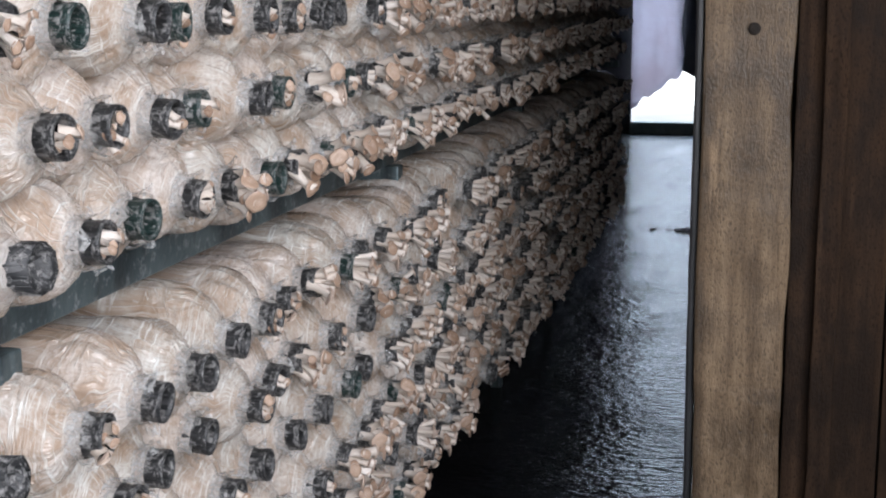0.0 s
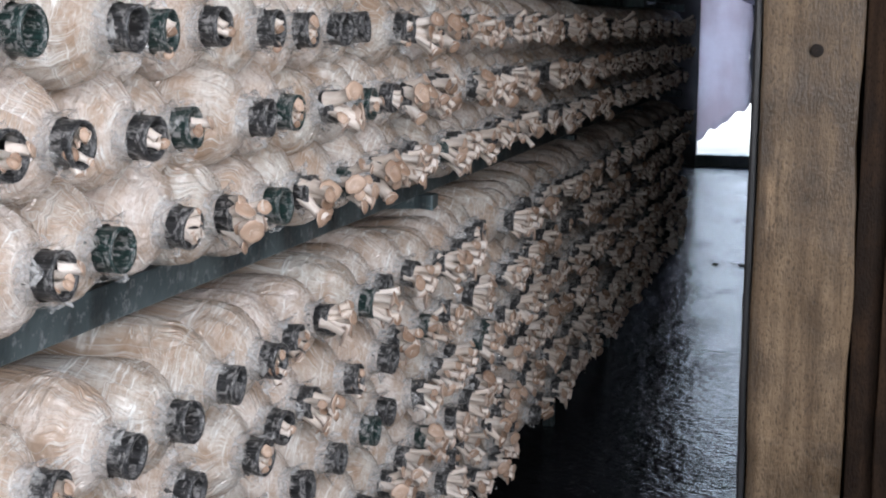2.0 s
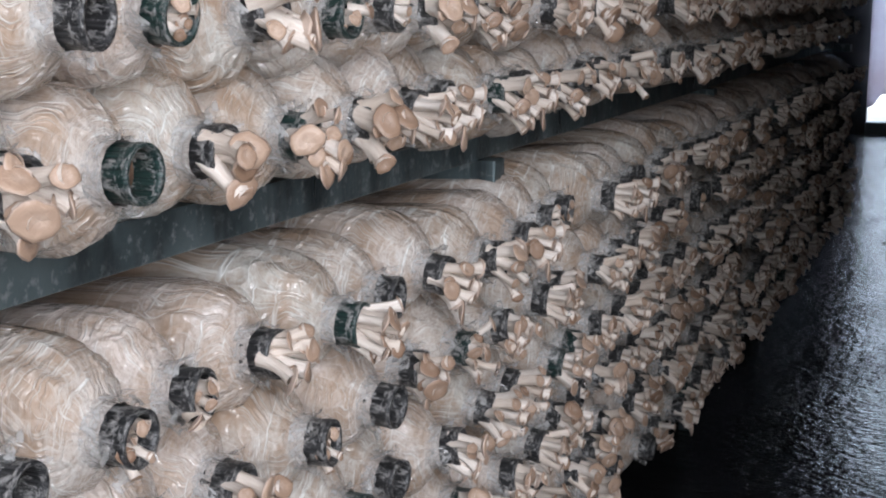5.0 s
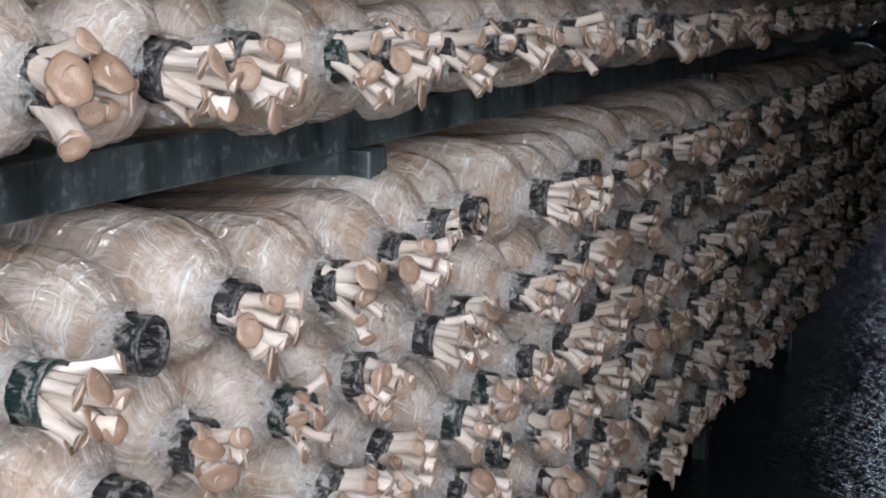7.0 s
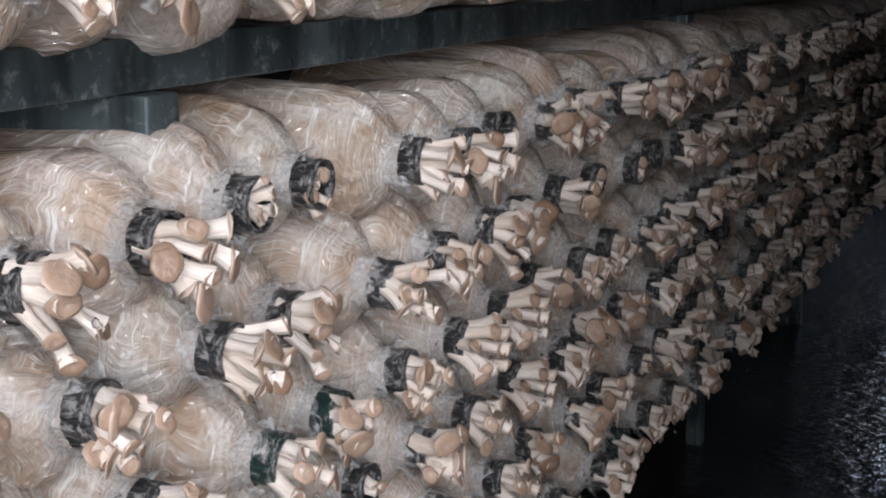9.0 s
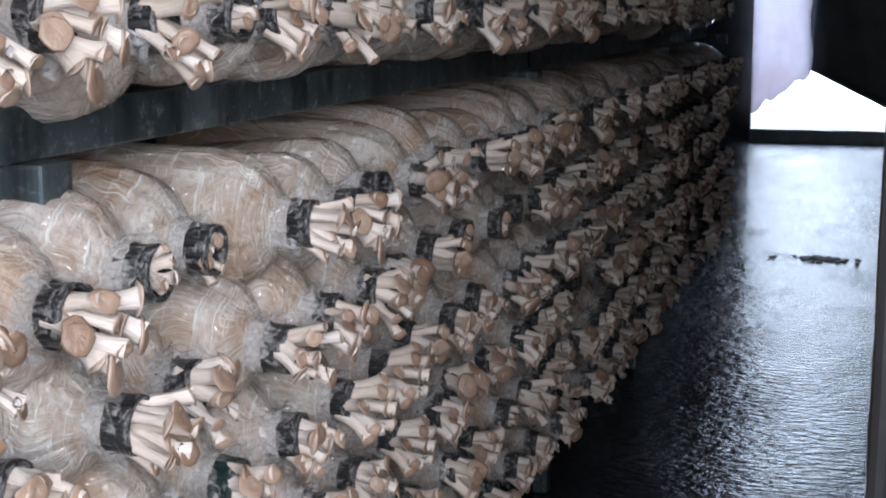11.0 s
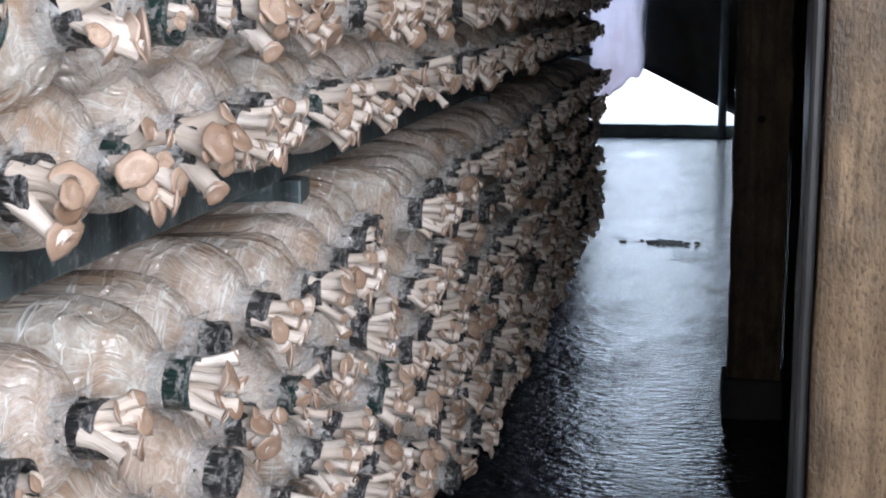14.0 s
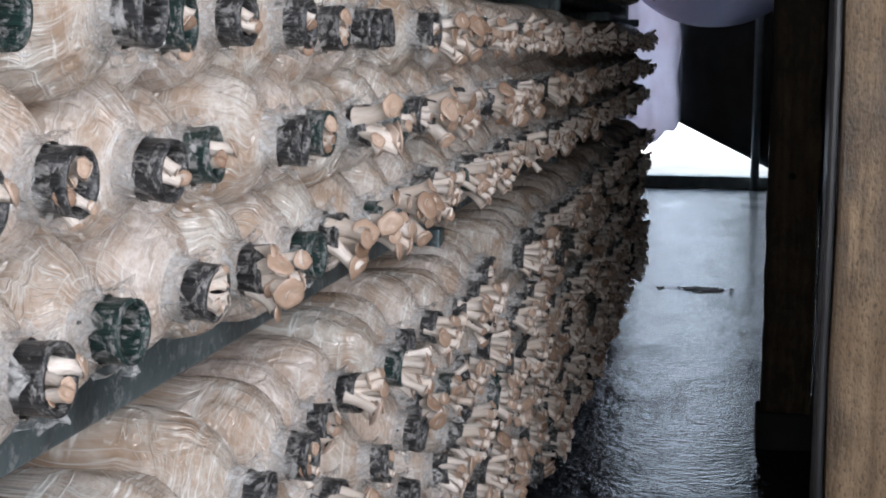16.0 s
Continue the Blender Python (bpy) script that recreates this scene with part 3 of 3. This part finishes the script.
SET = {(tier, row, first + k): {"e": "empty", "s": "stub", "t": "tuft"}[c] for (tier, row), (first, code) in KINDS.items() for k, c in enumerate(code)}
GREEN = {(1, 1, 1), (1, 1, 3), (1, 1, 5), (1, 0, 0), (0, 5, 5), (0, 3, 5)}
FAR_BODY = [BODY[i] for i in (1, 3, 6, 8, 10, 12, 15)]
far_body = lathe(FAR_BODY, 14, 0.05, 1)
far_ring = lathe([(-0.037, 0.0212), (0.0, 0.0212), (-0.006, 0.0172), (-0.02, 0.002)], 8)
far_tufts = [cluster(500 + k, 9, RNG.uniform(0.030, 0.045), 0.0062, False) for k in range(16)]

stuff = []
near_count = 0
near_places = []
for ti, (top, rows) in enumerate(TIERS):
    for r in range(rows):
        z = top + R_BAG + 0.0005 + r * (RISE if ti else 0.0860)
        shift = PITCH / 2 * (r % 2) if ti else 0.09 + PITCH / 2 * (r % 2 == 0)
        for k in range(-10, 44):
            y = k * PITCH + shift
            if y > Y1 - 0.1:
                break
            kind = SET.get((ti, r, k))
            u = RNG.random()
            if not kind:
                full = min(0.90, 0.04 + 1.9 * max(0.0, y - 0.42))
                kind = "tuft" if u < full else "stub" if u < full + (1 - full) * 0.5 else "empty"
                if kind == "tuft" and y < 0.4:
                    kind = "stub"
            place = pose(RNG.uniform(-0.016, 0.014), y + RNG.uniform(-0.007, 0.007), z + RNG.uniform(-0.003, 0.003),
                         RNG.uniform(0, 360), RNG.uniform(-5, 7), RNG.uniform(-6, 6))
            level = Matrix.Translation(place.translation) @ Euler((0, place.to_euler().y * 0.5, RNG.uniform(-0.12, 0.12))).to_matrix().to_4x4()
            near = ti in (0, 1) and -0.2 < y < 3.6 and near_count < 300
            if near:
                near_count += 1
                near_places.append((place, level, kind, y))
                state = {"tuft": "with a tuft of pale brown mushrooms", "stub": "with short mushroom stubs", "empty": "with an empty neck"}[kind]
                green = (ti, r, k) in GREEN or RNG.random() < 0.07
                bag = thing("mushroom_bag", f"clear plastic mushroom bag {state}", "mushroom bag", group="mushroom bags stacked on the rack")
                bag.matrix_basis = Matrix.Translation(place.translation)
                tilt = Matrix.Translation(-place.translation) @ place
                part("film_bag", BODIES[RNG.randrange(len(BODIES))], bag).matrix_basis = tilt
                part("neck_ring", RINGS[1 if green else 0], bag, "green plastic neck ring" if green else "black plastic neck ring").matrix_basis = tilt
                part("film_frill", FRILLS[RNG.randrange(6)], bag, "torn loose clear film").matrix_basis = tilt
                if kind == "empty":
                    part("substrate_plug", PLUG, bag).matrix_basis = tilt
                else:
                    for stem, cap in RNG.choice(TUFTS if kind == "tuft" else STUBS):
                        mushroom = part("mushroom", stem, bag)
                        mushroom.matrix_basis = Matrix.Translation(-place.translation) @ level
                        part("cap", cap, mushroom, "brown mushroom cap")
            else:
                stuff.append((place, level, kind, y))


def joined(name, items, label):
    """All the bags too far off to pick apart, in one mesh."""
    vs, uvs, quads, ids, base = [], [], [], [], 0
    mats = [M_BAG, M_RING, M_STEM, M_CAP]

    def put(m, piece, mat):
        nonlocal base
        v, f, uv = piece
        a = np.array(m)
        vs.append(v @ a[:3, :3].T + a[:3, 3])
        uvs.append(uv)
        quads.append(np.array(f, np.int64) + base)
        ids.append(np.full(len(f), mats.index(mat), np.int32))
        base += len(v)
    for place, level, kind, y in items:
        put(place, far_body, M_BAG)
        put(place, far_ring, M_RING)
        if kind != "empty":
            for v, f, uv, m in RNG.choice(far_tufts):
                put(level, (v if kind == "tuft" else v * np.array((0.55, 0.8, 0.8)), f, uv), m)
    V, F = np.concatenate(vs), np.concatenate(quads)
    me = bpy.data.meshes.new(name)
    me.vertices.add(len(V))
    me.vertices.foreach_set("co", V.ravel())
    me.loops.add(F.size)
    me.loops.foreach_set("vertex_index", F.ravel().astype(np.int32))
    me.polygons.add(len(F))
    me.polygons.foreach_set("loop_start", np.arange(0, F.size, 4, dtype=np.int32))
    for m in mats:
        me.materials.append(m)
    me.polygons.foreach_set("material_index", np.concatenate(ids))
    me.polygons.foreach_set("use_smooth", np.ones(len(F), bool))
    me.update(calc_edges=True)
    layer = me.uv_layers.new(name="UVMap")
    layer.data.foreach_set("uv", np.concatenate(uvs)[F.ravel()].ravel())
    me.validate()
    return tagged(new(name, me), label, "mushroom bags", "", "stuff")


joined("mushroom_bags", stuff, "rows of plastic mushroom bags with brown mushrooms on the rack")


def water_drops():
    """Drops that hang from the rings and tufts after watering."""
    rnd = random.Random(5)
    dv, df, duv = lathe([(-0.0026, 0.0002), (-0.0020, 0.0018), (-0.0002, 0.0024), (0.0018, 0.0018), (0.0036, 0.0002)], 8)
    pieces = []
    for place, level, kind, y in stuff + near_places:
        if 0.9 < y and place.translation.z < 1.5 and kind == "tuft" and rnd.random() < 0.8:
            m = Matrix.Translation(level @ Vector((rnd.uniform(0.012, 0.03), rnd.uniform(-0.012, 0.012), -0.016))) @ Matrix.Rotation(-math.pi / 2, 4, "Y")
            a = np.array(m)
            pieces.append((dv @ a[:3, :3].T + a[:3, 3], df, duv, M_DROP))
    return tagged(new("water_drops", mesh_of("water_drops", pieces)), "clear water drops hanging from the mushroom tufts", "water drops", "", "stuff")


water_drops()
